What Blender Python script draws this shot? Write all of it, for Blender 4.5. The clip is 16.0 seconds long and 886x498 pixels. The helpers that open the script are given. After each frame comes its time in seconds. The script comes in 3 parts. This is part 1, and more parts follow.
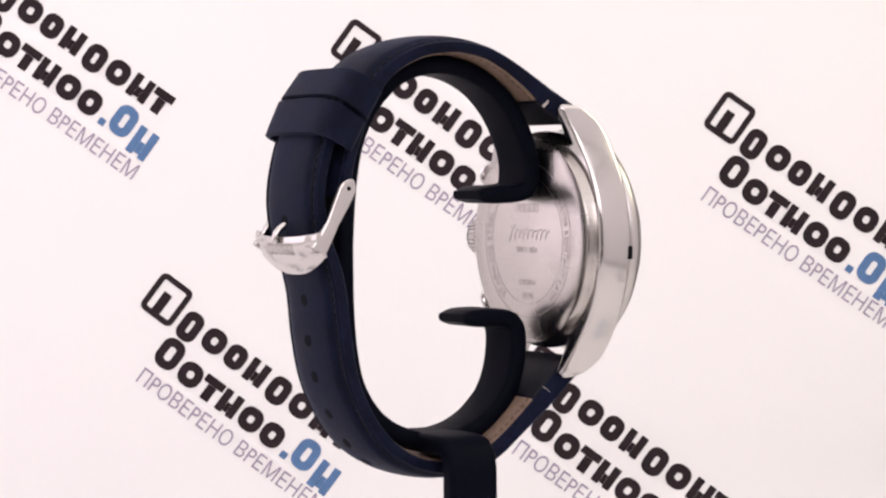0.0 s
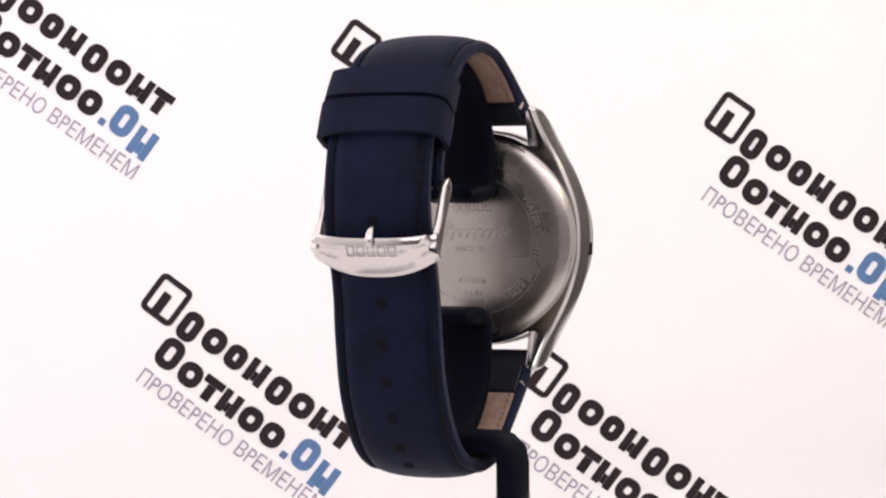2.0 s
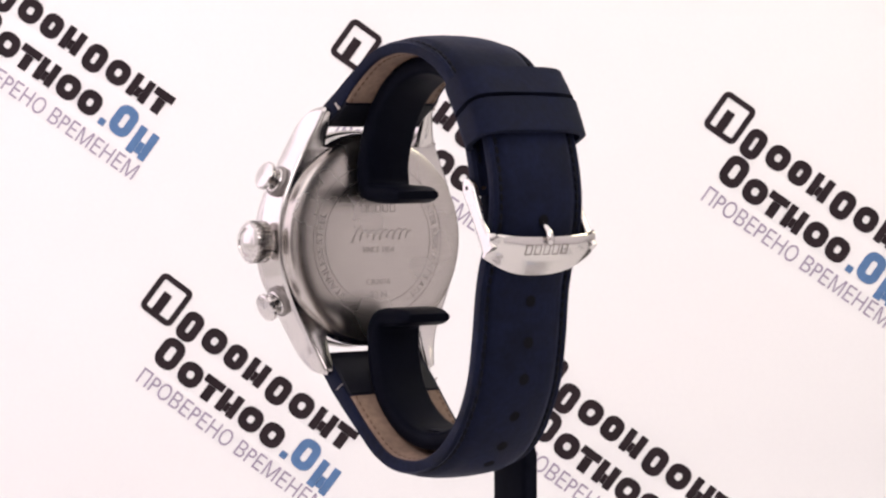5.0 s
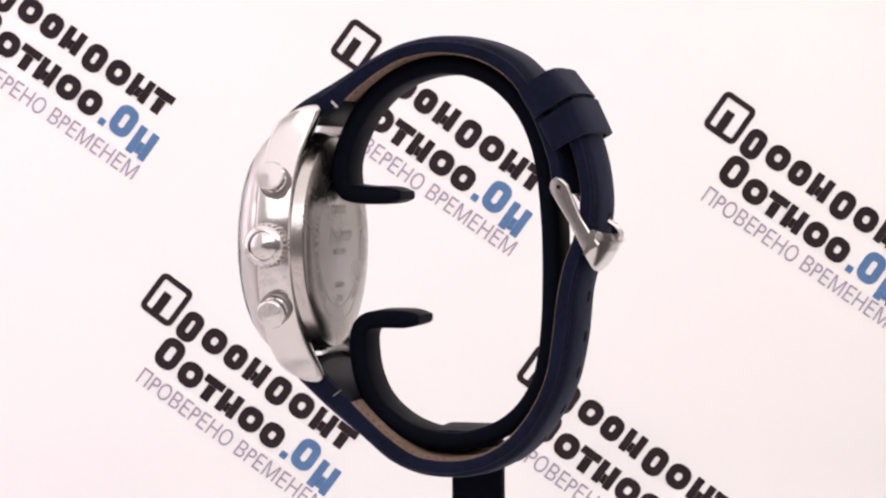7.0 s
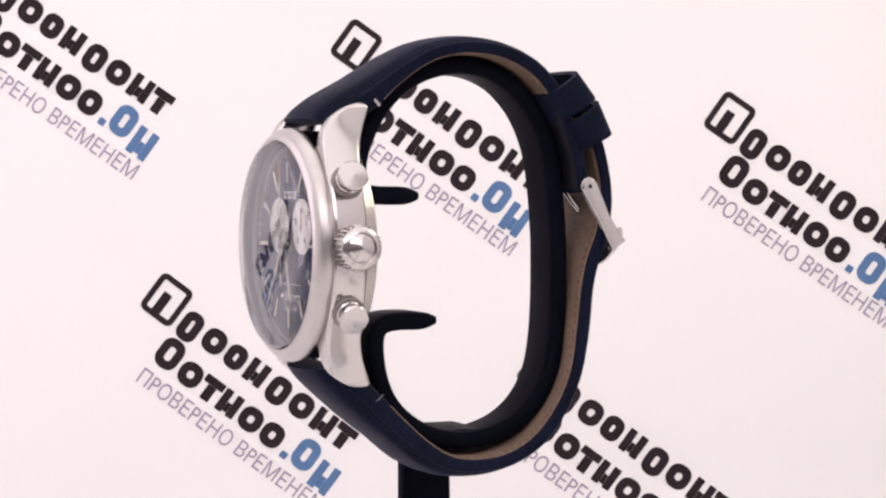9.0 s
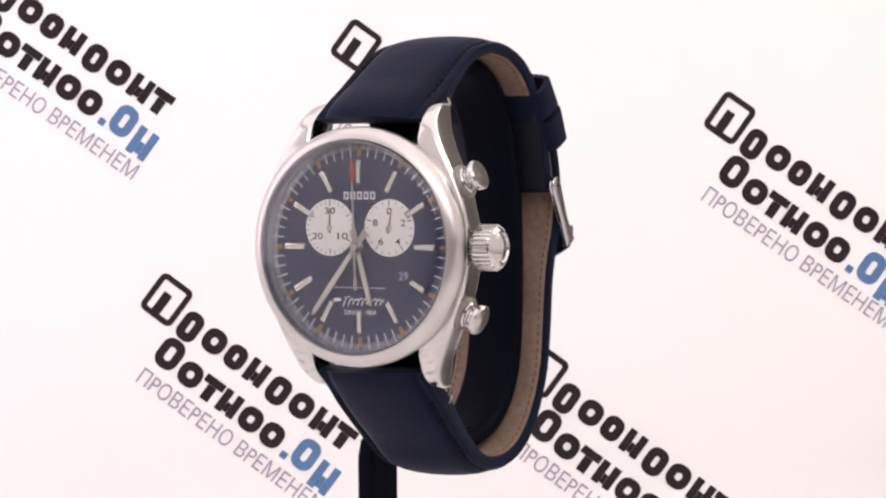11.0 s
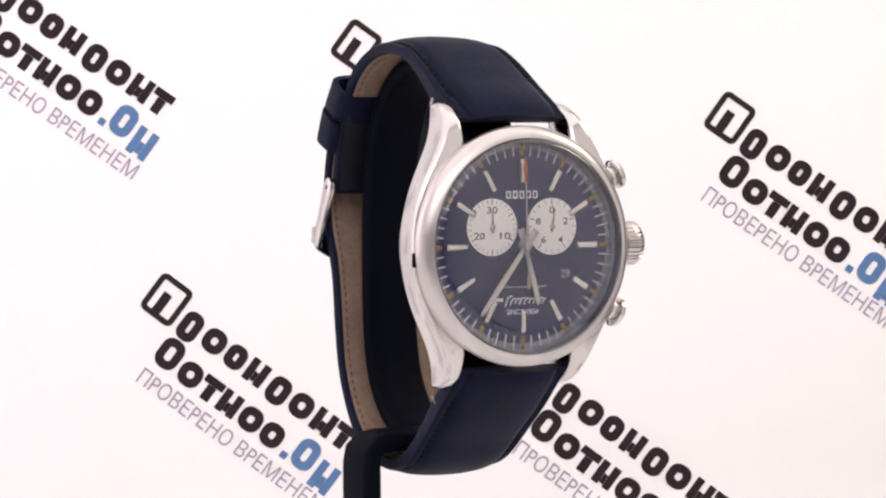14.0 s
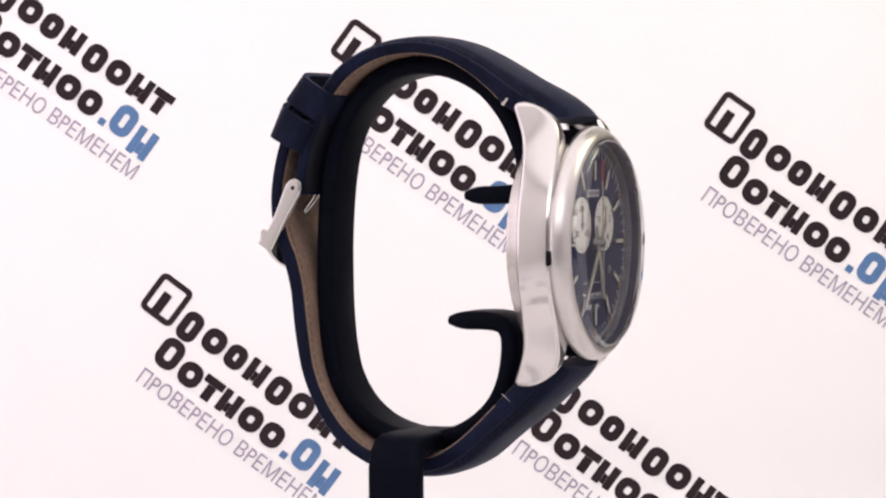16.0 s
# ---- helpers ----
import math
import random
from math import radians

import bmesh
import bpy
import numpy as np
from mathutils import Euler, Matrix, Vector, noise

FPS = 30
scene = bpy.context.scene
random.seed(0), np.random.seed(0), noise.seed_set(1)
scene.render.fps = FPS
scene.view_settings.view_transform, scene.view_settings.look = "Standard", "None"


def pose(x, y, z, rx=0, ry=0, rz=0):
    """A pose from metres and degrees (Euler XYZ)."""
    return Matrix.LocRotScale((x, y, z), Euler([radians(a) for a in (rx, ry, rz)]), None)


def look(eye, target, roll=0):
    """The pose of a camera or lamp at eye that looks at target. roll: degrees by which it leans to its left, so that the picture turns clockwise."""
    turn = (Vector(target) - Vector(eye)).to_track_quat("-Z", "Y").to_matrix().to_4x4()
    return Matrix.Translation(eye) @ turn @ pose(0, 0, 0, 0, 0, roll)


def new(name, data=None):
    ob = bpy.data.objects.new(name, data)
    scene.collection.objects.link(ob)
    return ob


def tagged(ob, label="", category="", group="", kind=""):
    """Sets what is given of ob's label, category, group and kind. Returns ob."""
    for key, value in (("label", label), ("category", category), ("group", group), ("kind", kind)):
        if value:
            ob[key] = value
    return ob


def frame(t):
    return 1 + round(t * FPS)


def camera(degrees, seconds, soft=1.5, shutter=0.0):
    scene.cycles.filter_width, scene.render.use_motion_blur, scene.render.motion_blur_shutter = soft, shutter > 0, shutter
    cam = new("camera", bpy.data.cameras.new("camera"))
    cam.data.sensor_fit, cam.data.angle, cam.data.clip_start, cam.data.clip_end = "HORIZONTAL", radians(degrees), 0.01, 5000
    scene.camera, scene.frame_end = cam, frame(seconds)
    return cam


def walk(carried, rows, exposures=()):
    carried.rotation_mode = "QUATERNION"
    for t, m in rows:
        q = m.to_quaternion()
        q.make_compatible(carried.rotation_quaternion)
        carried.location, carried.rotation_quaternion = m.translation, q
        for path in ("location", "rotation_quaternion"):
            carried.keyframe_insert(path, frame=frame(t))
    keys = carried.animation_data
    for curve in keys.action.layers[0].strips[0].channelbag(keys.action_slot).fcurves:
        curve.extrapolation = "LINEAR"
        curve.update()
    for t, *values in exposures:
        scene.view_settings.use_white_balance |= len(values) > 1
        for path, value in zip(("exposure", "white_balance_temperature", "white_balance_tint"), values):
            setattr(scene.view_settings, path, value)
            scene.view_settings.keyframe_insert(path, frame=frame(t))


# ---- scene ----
cam = camera(19.98, 16.0, soft=2.3)
EYE, AIM = (0.0, -0.43, 0.013), (0.0002, 0.0, -0.0012)
walk(cam, [(0.0, look(EYE, AIM, -0.34)), (16.0, look(EYE, AIM, -0.34))],
     exposures=[(0.0, -0.05, 6500, 11.3), (1.0, 0.00, 6500, 11.1), (2.0, 0.05, 6500, 10.7), (3.5, -0.01, 6500, 11.2), (6.5, 0.03, 6500, 11.5), (7.0, -0.01, 6500, 11.7), (8.0, -0.13, 6500, 13.8), (9.0, -0.08, 6500, 13.3), (11.5, 0.04, 6500, 11.5), (13.0, -0.01, 6500, 11.5), (14.5, 0.08, 6450, 10.5), (16.0, 0.02, 6430, 11.2)])

# ---- light: a white light tent with a ceiling panel and two side panels, plus an added slanted front fill ----
world = bpy.data.worlds.new("tent_air")
scene.world = world
world.use_nodes = True
world.node_tree.nodes["Background"].inputs[0].default_value = (1.0, 0.97, 0.95, 1)
world.node_tree.nodes["Background"].inputs[1].default_value = 0.05


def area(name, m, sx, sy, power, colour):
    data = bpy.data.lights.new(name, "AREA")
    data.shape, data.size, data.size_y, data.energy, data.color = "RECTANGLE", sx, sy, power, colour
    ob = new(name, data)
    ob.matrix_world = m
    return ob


area("ceiling_panel_lamp", look((0, -0.12, 0.335), (0, -0.12, 0)), 0.62, 0.60, 0.98, (1.0, 0.93, 0.95))
# unseen fill, added to brighten the dial from the front
area("front_fill_lamp", look((0, -0.47, 0.255), (0, -0.02, 0.0)), 0.62, 0.19, 1.14, (1.0, 0.93, 0.95))
area("side_panel_lamp", look((-0.335, 0.03, 0.07), (0, 0.03, 0.02)), 0.32, 0.40, 0.43, (1.0, 0.85, 1.02))
area("side_panel_lamp", look((0.335, 0.09, 0.235), (0, 0.09, 0.10)), 0.22, 0.17, 0.58, (1.0, 0.965, 0.72))


# ---- materials ----
def material(name, base, rough=0.5, metal=0.0, spec=0.5, grain=0.0, scale=300.0, bump=0.0, rough_var=0.0, stretch=(1, 1, 1), coat=0.0, soft_scale=40.0, soft=0.0):
    m = bpy.data.materials.new(name)
    m.use_nodes = True
    nt = m.node_tree
    b = nt.nodes["Principled BSDF"]
    b.inputs["Base Color"].default_value = (*base, 1)
    b.inputs["Roughness"].default_value = rough
    b.inputs["Metallic"].default_value = metal
    b.inputs["Specular IOR Level"].default_value = spec
    b.inputs["Coat Weight"].default_value = coat
    tc = nt.nodes.new("ShaderNodeTexCoord")
    mp = nt.nodes.new("ShaderNodeMapping")
    mp.inputs["Scale"].default_value = stretch
    nt.links.new(tc.outputs["Object"], mp.inputs["Vector"])
    fine = nt.nodes.new("ShaderNodeTexNoise")
    fine.inputs["Scale"].default_value, fine.inputs["Detail"].default_value = scale, 4.0
    nt.links.new(mp.outputs["Vector"], fine.inputs["Vector"])
    big = nt.nodes.new("ShaderNodeTexNoise")
    big.inputs["Scale"].default_value, big.inputs["Detail"].default_value = soft_scale, 3.0
    nt.links.new(tc.outputs["Object"], big.inputs["Vector"])
    if grain or soft:
        def varied(src, amount):
            r = nt.nodes.new("ShaderNodeMapRange")
            r.inputs["From Min"].default_value, r.inputs["From Max"].default_value = 0.3, 0.7
            r.inputs["To Min"].default_value, r.inputs["To Max"].default_value = 1 - amount, 1 + amount
            nt.links.new(src, r.inputs["Value"])
            return r.outputs["Result"]
        mul = nt.nodes.new("ShaderNodeMath")
        mul.operation = "MULTIPLY"
        nt.links.new(varied(fine.outputs["Fac"], grain), mul.inputs[0])
        nt.links.new(varied(big.outputs["Fac"], soft), mul.inputs[1])
        vm = nt.nodes.new("ShaderNodeVectorMath")
        vm.operation = "SCALE"
        vm.inputs[0].default_value = base
        nt.links.new(mul.outputs[0], vm.inputs["Scale"])
        nt.links.new(vm.outputs["Vector"], b.inputs["Base Color"])
    if rough_var:
        r = nt.nodes.new("ShaderNodeMapRange")
        r.inputs["From Min"].default_value, r.inputs["From Max"].default_value = 0.3, 0.7
        r.inputs["To Min"].default_value, r.inputs["To Max"].default_value = max(0.02, rough - rough_var), rough + rough_var
        nt.links.new(big.outputs["Fac"], r.inputs["Value"])
        nt.links.new(r.outputs["Result"], b.inputs["Roughness"])
    if bump:
        bp = nt.nodes.new("ShaderNodeBump")
        bp.inputs["Strength"].default_value, bp.inputs["Distance"].default_value = bump, 0.0001
        nt.links.new(fine.outputs["Fac"], bp.inputs["Height"])
        nt.links.new(bp.outputs["Normal"], b.inputs["Normal"])
    return m


PAPER = material("white_paper", (0.86, 0.85, 0.845), 0.9, spec=0.2, grain=0.006, scale=900, soft=0.006, soft_scale=8)
CLOTH = material("white_tent_cloth", (0.85, 0.84, 0.83), 0.95, spec=0.1, grain=0.02, scale=700, bump=0.2)
GREY_CLOTH = material("grey_cloth", (0.30, 0.285, 0.28), 0.95, spec=0.1, grain=0.04, scale=500)
PALE_GREY_CLOTH = material("pale_grey_cloth", (0.82, 0.80, 0.80), 0.95, spec=0.1, grain=0.03, scale=500)
DARKENING_CLOTH = material("darkening_cloth", (0.14, 0.128, 0.125), 0.95, spec=0.1, grain=0.03, scale=500)
INK = material("dark_print_ink", (0.022, 0.014, 0.017), 0.8, spec=0.2, grain=0.12, scale=600)
INK_BLUE = material("blue_print_ink", (0.10, 0.19, 0.36), 0.8, spec=0.2, grain=0.08, scale=600)
INK_GREY = material("grey_print_ink", (0.36, 0.31, 0.40), 0.8, spec=0.2, grain=0.08, scale=600)
STEEL = material("polished_steel", (0.575, 0.55, 0.535), 0.15, metal=1.0, rough_var=0.04, soft_scale=150, bump=0.02, scale=900)
SATIN = material("satin_steel", (0.545, 0.52, 0.505), 0.33, metal=1.0, grain=0.03, scale=500, rough_var=0.05, soft_scale=120, bump=0.03)
BRUSHED = material("brushed_steel", (0.47, 0.44, 0.415), 0.26, metal=1.0, grain=0.05, scale=260, stretch=(1, 1, 16), bump=0.06, rough_var=0.05, soft_scale=90)
DARK_STEEL = material("dark_steel", (0.26, 0.24, 0.23), 0.5, metal=1.0, grain=0.1, scale=500)
FAINT = material("lightly_engraved_steel", (0.36, 0.335, 0.32), 0.38, metal=1.0, grain=0.1, scale=500)
LEATHER = material("navy_leather", (0.0044, 0.0062, 0.0180), 0.62, spec=0.07, grain=0.22, scale=1100, bump=0.5, rough_var=0.08, soft=0.32, soft_scale=160)
LEATHER.node_tree.nodes["Principled BSDF"].inputs["Sheen Weight"].default_value = 0.06
LEATHER.node_tree.nodes["Principled BSDF"].inputs["Sheen Roughness"].default_value = 0.4
LEATHER.node_tree.nodes["Principled BSDF"].inputs["Sheen Tint"].default_value = (0.62, 0.68, 1.0, 1)
EDGE = material("painted_leather_edge", (0.004, 0.0045, 0.009), 0.55, spec=0.2, grain=0.2, scale=700, bump=0.3)
LINING = material("tan_leather_lining", (0.20, 0.135, 0.10), 0.75, spec=0.3, grain=0.15, scale=900, bump=0.4, soft=0.15, soft_scale=120)
THREAD = material("navy_thread", (0.0015, 0.002, 0.005), 0.85, spec=0.2, grain=0.2, scale=2000)
THREAD_PALE = material("pale_thread", (0.5, 0.45, 0.42), 0.85, spec=0.2, grain=0.15, scale=2000)
THREAD_BROWN = material("brown_thread", (0.12, 0.075, 0.05), 0.85, spec=0.2, grain=0.15, scale=2000)
# near-black; the shade inside strap and buckle holes is put into this colour
DARK_MATT = material("dark_matt", (0.004, 0.004, 0.006), 0.9, spec=0.1)
STAND = material("matt_black_plastic", (0.0034, 0.0040, 0.0080), 0.5, spec=0.02, grain=0.15, scale=800, bump=0.15, rough_var=0.08, soft_scale=90)
DIAL = material("navy_dial_lacquer", (0.0085, 0.013, 0.066), 0.42, spec=0.3, grain=0.05, scale=1500, soft=0.08, soft_scale=90)
WHITE_PRINT = material("white_dial_print", (0.82, 0.82, 0.83), 0.6, spec=0.3, grain=0.03, scale=900)
GREY_PRINT = material("grey_date_print", (0.42, 0.42, 0.46), 0.6, spec=0.3)
SILVER_DIAL = material("silver_white_subdial", (0.90, 0.875, 0.82), 0.5, spec=0.4, grain=0.03, scale=1200)
BLACK_PRINT = material("black_dial_print", (0.02, 0.018, 0.02), 0.6, spec=0.3)
AMBER = material("aged_lume_amber", (0.30, 0.165, 0.035), 0.6, spec=0.3, grain=0.1, scale=900)
LUME = material("cream_lume", (0.70, 0.66, 0.58), 0.6, spec=0.3, grain=0.05, scale=900)
ORANGE = material("orange_hand_paint", (0.42, 0.075, 0.02), 0.5, spec=0.4)


def crystal_material():
    m = bpy.data.materials.new("mineral_crystal")
    m.use_nodes = True
    nt = m.node_tree
    nt.nodes.remove(nt.nodes["Principled BSDF"])
    out = nt.nodes["Material Output"]
    clear, gloss = nt.nodes.new("ShaderNodeBsdfTransparent"), nt.nodes.new("ShaderNodeBsdfGlossy")
    clear.inputs["Color"].default_value = (0.97, 0.975, 0.98, 1)
    gloss.inputs["Roughness"].default_value = 0.02
    fr, mix = nt.nodes.new("ShaderNodeFresnel"), nt.nodes.new("ShaderNodeMixShader")
    fr.inputs["IOR"].default_value = 1.55
    # a pane reflects at both of its faces: 2R / (1 + R)
    two, one, share = [nt.nodes.new("ShaderNodeMath") for _ in range(3)]
    two.operation, one.operation, share.operation = "MULTIPLY", "ADD", "DIVIDE"
    two.inputs[1].default_value, one.inputs[1].default_value = 2.0, 1.0
    nt.links.new(fr.outputs[0], two.inputs[0])
    nt.links.new(fr.outputs[0], one.inputs[0])
    nt.links.new(two.outputs[0], share.inputs[0])
    nt.links.new(one.outputs[0], share.inputs[1])
    nt.links.new(share.outputs[0], mix.inputs[0])
    nt.links.new(clear.outputs[0], mix.inputs[1])
    nt.links.new(gloss.outputs[0], mix.inputs[2])
    nt.links.new(mix.outputs[0], out.inputs["Surface"])
    return m


CRYSTAL = crystal_material()

# ---- mesh helpers, in millimetres ----
MM = 0.001


def part(name, bm, mat, parent=None, label="", smooth=40):
    bmesh.ops.scale(bm, vec=(MM, MM, MM), verts=bm.verts)
    bmesh.ops.recalc_face_normals(bm, faces=bm.faces)
    me = bpy.data.meshes.new(name)
    for f in bm.faces:
        f.smooth = smooth > 0
    if smooth > 0:
        for e in bm.edges:
            if len(e.link_faces) == 2 and e.calc_face_angle(0) > radians(smooth):
                e.smooth = False
    bm.to_mesh(me)
    bm.free()
    me.materials.append(mat)
    ob = new(name, me)
    if parent:
        ob.parent = parent
    return tagged(ob, label)


def loft(bm, rings, closed=False, caps=True):
    """Joins rings of points, all of one count, into a tube."""
    vs = [[bm.verts.new(p) for p in r] for r in rings]
    n = len(vs[0])
    pairs = list(zip(vs, vs[1:])) + ([(vs[-1], vs[0])] if closed else [])
    for a, b in pairs:
        for i in range(n):
            bm.faces.new((a[i], a[(i + 1) % n], b[(i + 1) % n], b[i]))
    if caps and not closed:
        bm.faces.new(vs[0])
        bm.faces.new(list(reversed(vs[-1])))
    return bm


def lathe(bm, profile, m=Matrix(), n=96, capped=False):
    """Turns a profile of (radius, height) round the axis z of m."""
    rings = []
    for i in range(n):
        a = 2 * math.pi * i / n
        rings.append([m @ Vector((max(r, 0.001) * math.cos(a), max(r, 0.001) * math.sin(a), h)) for r, h in profile])
    vs = [[bm.verts.new(p) for p in r] for r in rings]
    for i in range(n):
        a, b = vs[i], vs[(i + 1) % n]
        for k in range(len(profile) - 1):
            bm.faces.new((a[k], b[k], b[k + 1], a[k + 1]))
    if capped:
        bm.faces.new([v[0] for v in vs])
        bm.faces.new([v[-1] for v in reversed(vs)])
    return bm


def box(bm, cx, cy, cz, sx, sy, sz, m=Matrix(), bevel=0.0):
    r = bmesh.ops.create_cube(bm, size=1.0, matrix=m @ Matrix.Translation((cx, cy, cz)) @ Matrix.Diagonal((sx, sy, sz, 1)))
    if bevel:
        es = list({e for v in r["verts"] for e in v.link_edges})
        bmesh.ops.bevel(bm, geom=es, offset=bevel, segments=2, affect="EDGES", profile=0.5)
    return bm


def spline(pts, n):
    """n points at even steps along a smooth curve through pts."""
    p = [Vector(q) for q in pts]
    p = [2 * p[0] - p[1]] + p + [2 * p[-1] - p[-2]]
    fine = []
    for i in range(1, len(p) - 2):
        for k in range(12):
            t = k / 12
            a, b, c, d = p[i - 1], p[i], p[i + 1], p[i + 2]
            fine.append(0.5 * (2 * b + (c - a) * t + (2 * a - 5 * b + 4 * c - d) * t * t + (3 * b - a - 3 * c + d) * t ** 3))
    fine.append(p[-2])
    acc = [0.0]
    for a, b in zip(fine, fine[1:]):
        acc.append(acc[-1] + (b - a).length)
    out, j = [], 0
    for i in range(n):
        s = acc[-1] * i / (n - 1)
        while j < len(acc) - 2 and acc[j + 1] < s:
            j += 1
        t = (s - acc[j]) / max(1e-9, acc[j + 1] - acc[j])
        out.append(fine[j].lerp(fine[j + 1], min(1, max(0, t))))
    return out


def letters(text, weight=0.0):
    """The built-in font's outlines, filled: vertices and faces, cap height about 0.7."""
    cu = bpy.data.curves.new("text", "FONT")
    cu.body, cu.resolution_u, cu.offset = text, 3, weight
    ob = new("text", cu)
    bpy.context.view_layer.update()
    me = bpy.data.meshes.new_from_object(ob.evaluated_get(bpy.context.evaluated_depsgraph_get()))
    vs, fs = [v.co.copy() for v in me.vertices], [tuple(p.vertices) for p in me.polygons]
    bpy.data.objects.remove(ob)
    bpy.data.curves.remove(cu)
    bpy.data.meshes.remove(me)
    return vs, fs


def lettering(bm, text, width, place, height=None, weight=0.0):
    """Letters scaled to a width, centred, and put where place(x, y) says."""
    vs, fs = letters(text, weight)
    x0, x1 = min(v.x for v in vs), max(v.x for v in vs)
    y0, y1 = min(v.y for v in vs), max(v.y for v in vs)
    k = width / (x1 - x0)
    ky = height / (y1 - y0) if height else k
    made = [bm.verts.new(place((v.x - (x0 + x1) / 2) * k, (v.y - (y0 + y1) / 2) * ky)) for v in vs]
    for f in fs:
        bm.faces.new([made[i] for i in f])
    return bm




# ---- the tent: a printed paper sweep, cloth walls and ceiling ----
TENT_X, TENT_TOP, BACK_Y, FLOOR_Z, FRONT_Y = 350.0, 345.0, 200.0, -112.0, -600.0
BEND = 45.0
PAPER_X = 132.0         # the sweep is cut here so the dark panel beyond it darkens reflections


def sheet(s, x, lift=0.0):
    """The paper sweep: s runs up from the foot of the straight back; below zero it bends into the floor."""
    if s >= 0:
        return Vector((x, BACK_Y - lift, FLOOR_Z + BEND + s))
    a = -s / BEND
    if a < math.pi / 2:
        r = BEND - lift
        return Vector((x, BACK_Y - BEND + r * math.cos(a), FLOOR_Z + BEND - r * math.sin(a)))
    return Vector((x, BACK_Y - BEND - (-s - BEND * math.pi / 2), FLOOR_Z + lift))


bm = bmesh.new()
steps = [405 - 0.0] + [0.0] + [-BEND * math.pi / 2 * k / 10 for k in range(1, 11)] + [-640.0]
front = [[bm.verts.new(sheet(s, x)) for s in steps] for x in (-TENT_X, PAPER_X)]
back = [[bm.verts.new(sheet(s, x, -1.0)) for s in steps] for x in (-TENT_X, PAPER_X)]
for a, b in (front, back):
    for i in range(len(steps) - 1):
        bm.faces.new((a[i], b[i], b[i + 1], a[i + 1]))
backdrop = part("backdrop", bm, PAPER)
tagged(backdrop, "white printed paper sweep with slanted dark wordmarks", "backdrop", kind="structure")


# a second sheet carries the print on over the floor beside the sweep
bm = bmesh.new()
box(bm, (PAPER_X + 325.0) / 2 + 0.5, -155.0, FLOOR_Z - 0.5, 325.0 - PAPER_X, 560.0, 1.0)
floor_sheet = part("floor_paper", bm, PAPER, smooth=0)
tagged(floor_sheet, "white printed paper laid flat beside the sweep", "paper", kind="structure")


def plain_wall(name, lo, hi, mat, label, category="wall"):
    bm = bmesh.new()
    box(bm, *[(a + b) / 2 for a, b in zip(lo, hi)], *[b - a for a, b in zip(lo, hi)])
    return tagged(part(name, bm, mat, smooth=0), label, category, kind="structure")


SPLIT = -150.0
plain_wall("wall_west", (-TENT_X - 8, SPLIT, FLOOR_Z), (-TENT_X, BACK_Y + 4, TENT_TOP), CLOTH, "white diffusing cloth side of a photo tent")
plain_wall("wall_east", (TENT_X, SPLIT + 150, FLOOR_Z), (TENT_X + 8, BACK_Y + 4, TENT_TOP), CLOTH, "white diffusing cloth side of a photo tent")
plain_wall("wall_west_front", (-TENT_X - 8, FRONT_Y, FLOOR_Z), (-TENT_X, SPLIT, TENT_TOP), PALE_GREY_CLOTH, "pale grey cloth side of a photo tent")
plain_wall("wall_east_front", (TENT_X, FRONT_Y, FLOOR_Z), (TENT_X + 8, SPLIT + 150, TENT_TOP), PALE_GREY_CLOTH, "pale grey cloth side of a photo tent")
# unseen grey surfaces, added to darken what the steel and crystal reflect
plain_wall("floor", (-TENT_X - 8, FRONT_Y - 10, FLOOR_Z - 12), (TENT_X + 8, BACK_Y + 4, FLOOR_Z - 2), DARKENING_CLOTH, "unseen dark floor, added to darken reflections", "floor")
plain_wall("wall_north", (-TENT_X - 8, BACK_Y + 5, FLOOR_Z), (TENT_X + 8, BACK_Y + 12, TENT_TOP), DARKENING_CLOTH, "unseen dark back panel, added to darken reflections")
plain_wall("wall_south", (-TENT_X - 8, FRONT_Y - 10, FLOOR_Z), (TENT_X + 8, FRONT_Y - 2, TENT_TOP), GREY_CLOTH, "unseen grey panel closing the front, added to darken reflections")
plain_wall("ceiling", (-TENT_X - 8, FRONT_Y - 10, TENT_TOP), (TENT_X + 8, BACK_Y + 4, TENT_TOP + 8), CLOTH, "white cloth ceiling of a photo tent", "ceiling")

# print on the sweep: one slanted block of marks, repeated on a skewed lattice
PX = 0.1416            # millimetres of paper for one unit of the print's layout
SLANT = radians(37.0)


def outline(bm, place, pts, hole=None):
    """A flat shape from its outline; with a hole of the same count of points, a band."""
    a = [bm.verts.new(place(*p)) for p in pts]
    if hole is None:
        bm.faces.new(a)
        return
    b = [bm.verts.new(place(*p)) for p in hole]
    n = len(a)
    for i in range(n):
        bm.faces.new((a[i], a[(i + 1) % n], b[(i + 1) % n], b[i]))


def rounded(cx, cy, w, h, r, n=5):
    pts = []
    for sx, sy, a0 in ((1, 1, 0), (-1, 1, 90), (-1, -1, 180), (1, -1, 270)):
        for k in range(n):
            a = radians(a0 + 90 * k / (n - 1))
            pts.append((cx + sx * (w / 2 - r) + r * math.cos(a), cy + sy * (h / 2 - r) + r * math.sin(a)))
    return pts


def mark_ring(bm, place, cx, cy, w, h, t):
    outline(bm, place, rounded(cx, cy, w, h, min(w, h) * 0.42), rounded(cx, cy, w - 2 * t, h - 2 * t, max(1.0, (min(w, h) - 2 * t) * 0.4)))


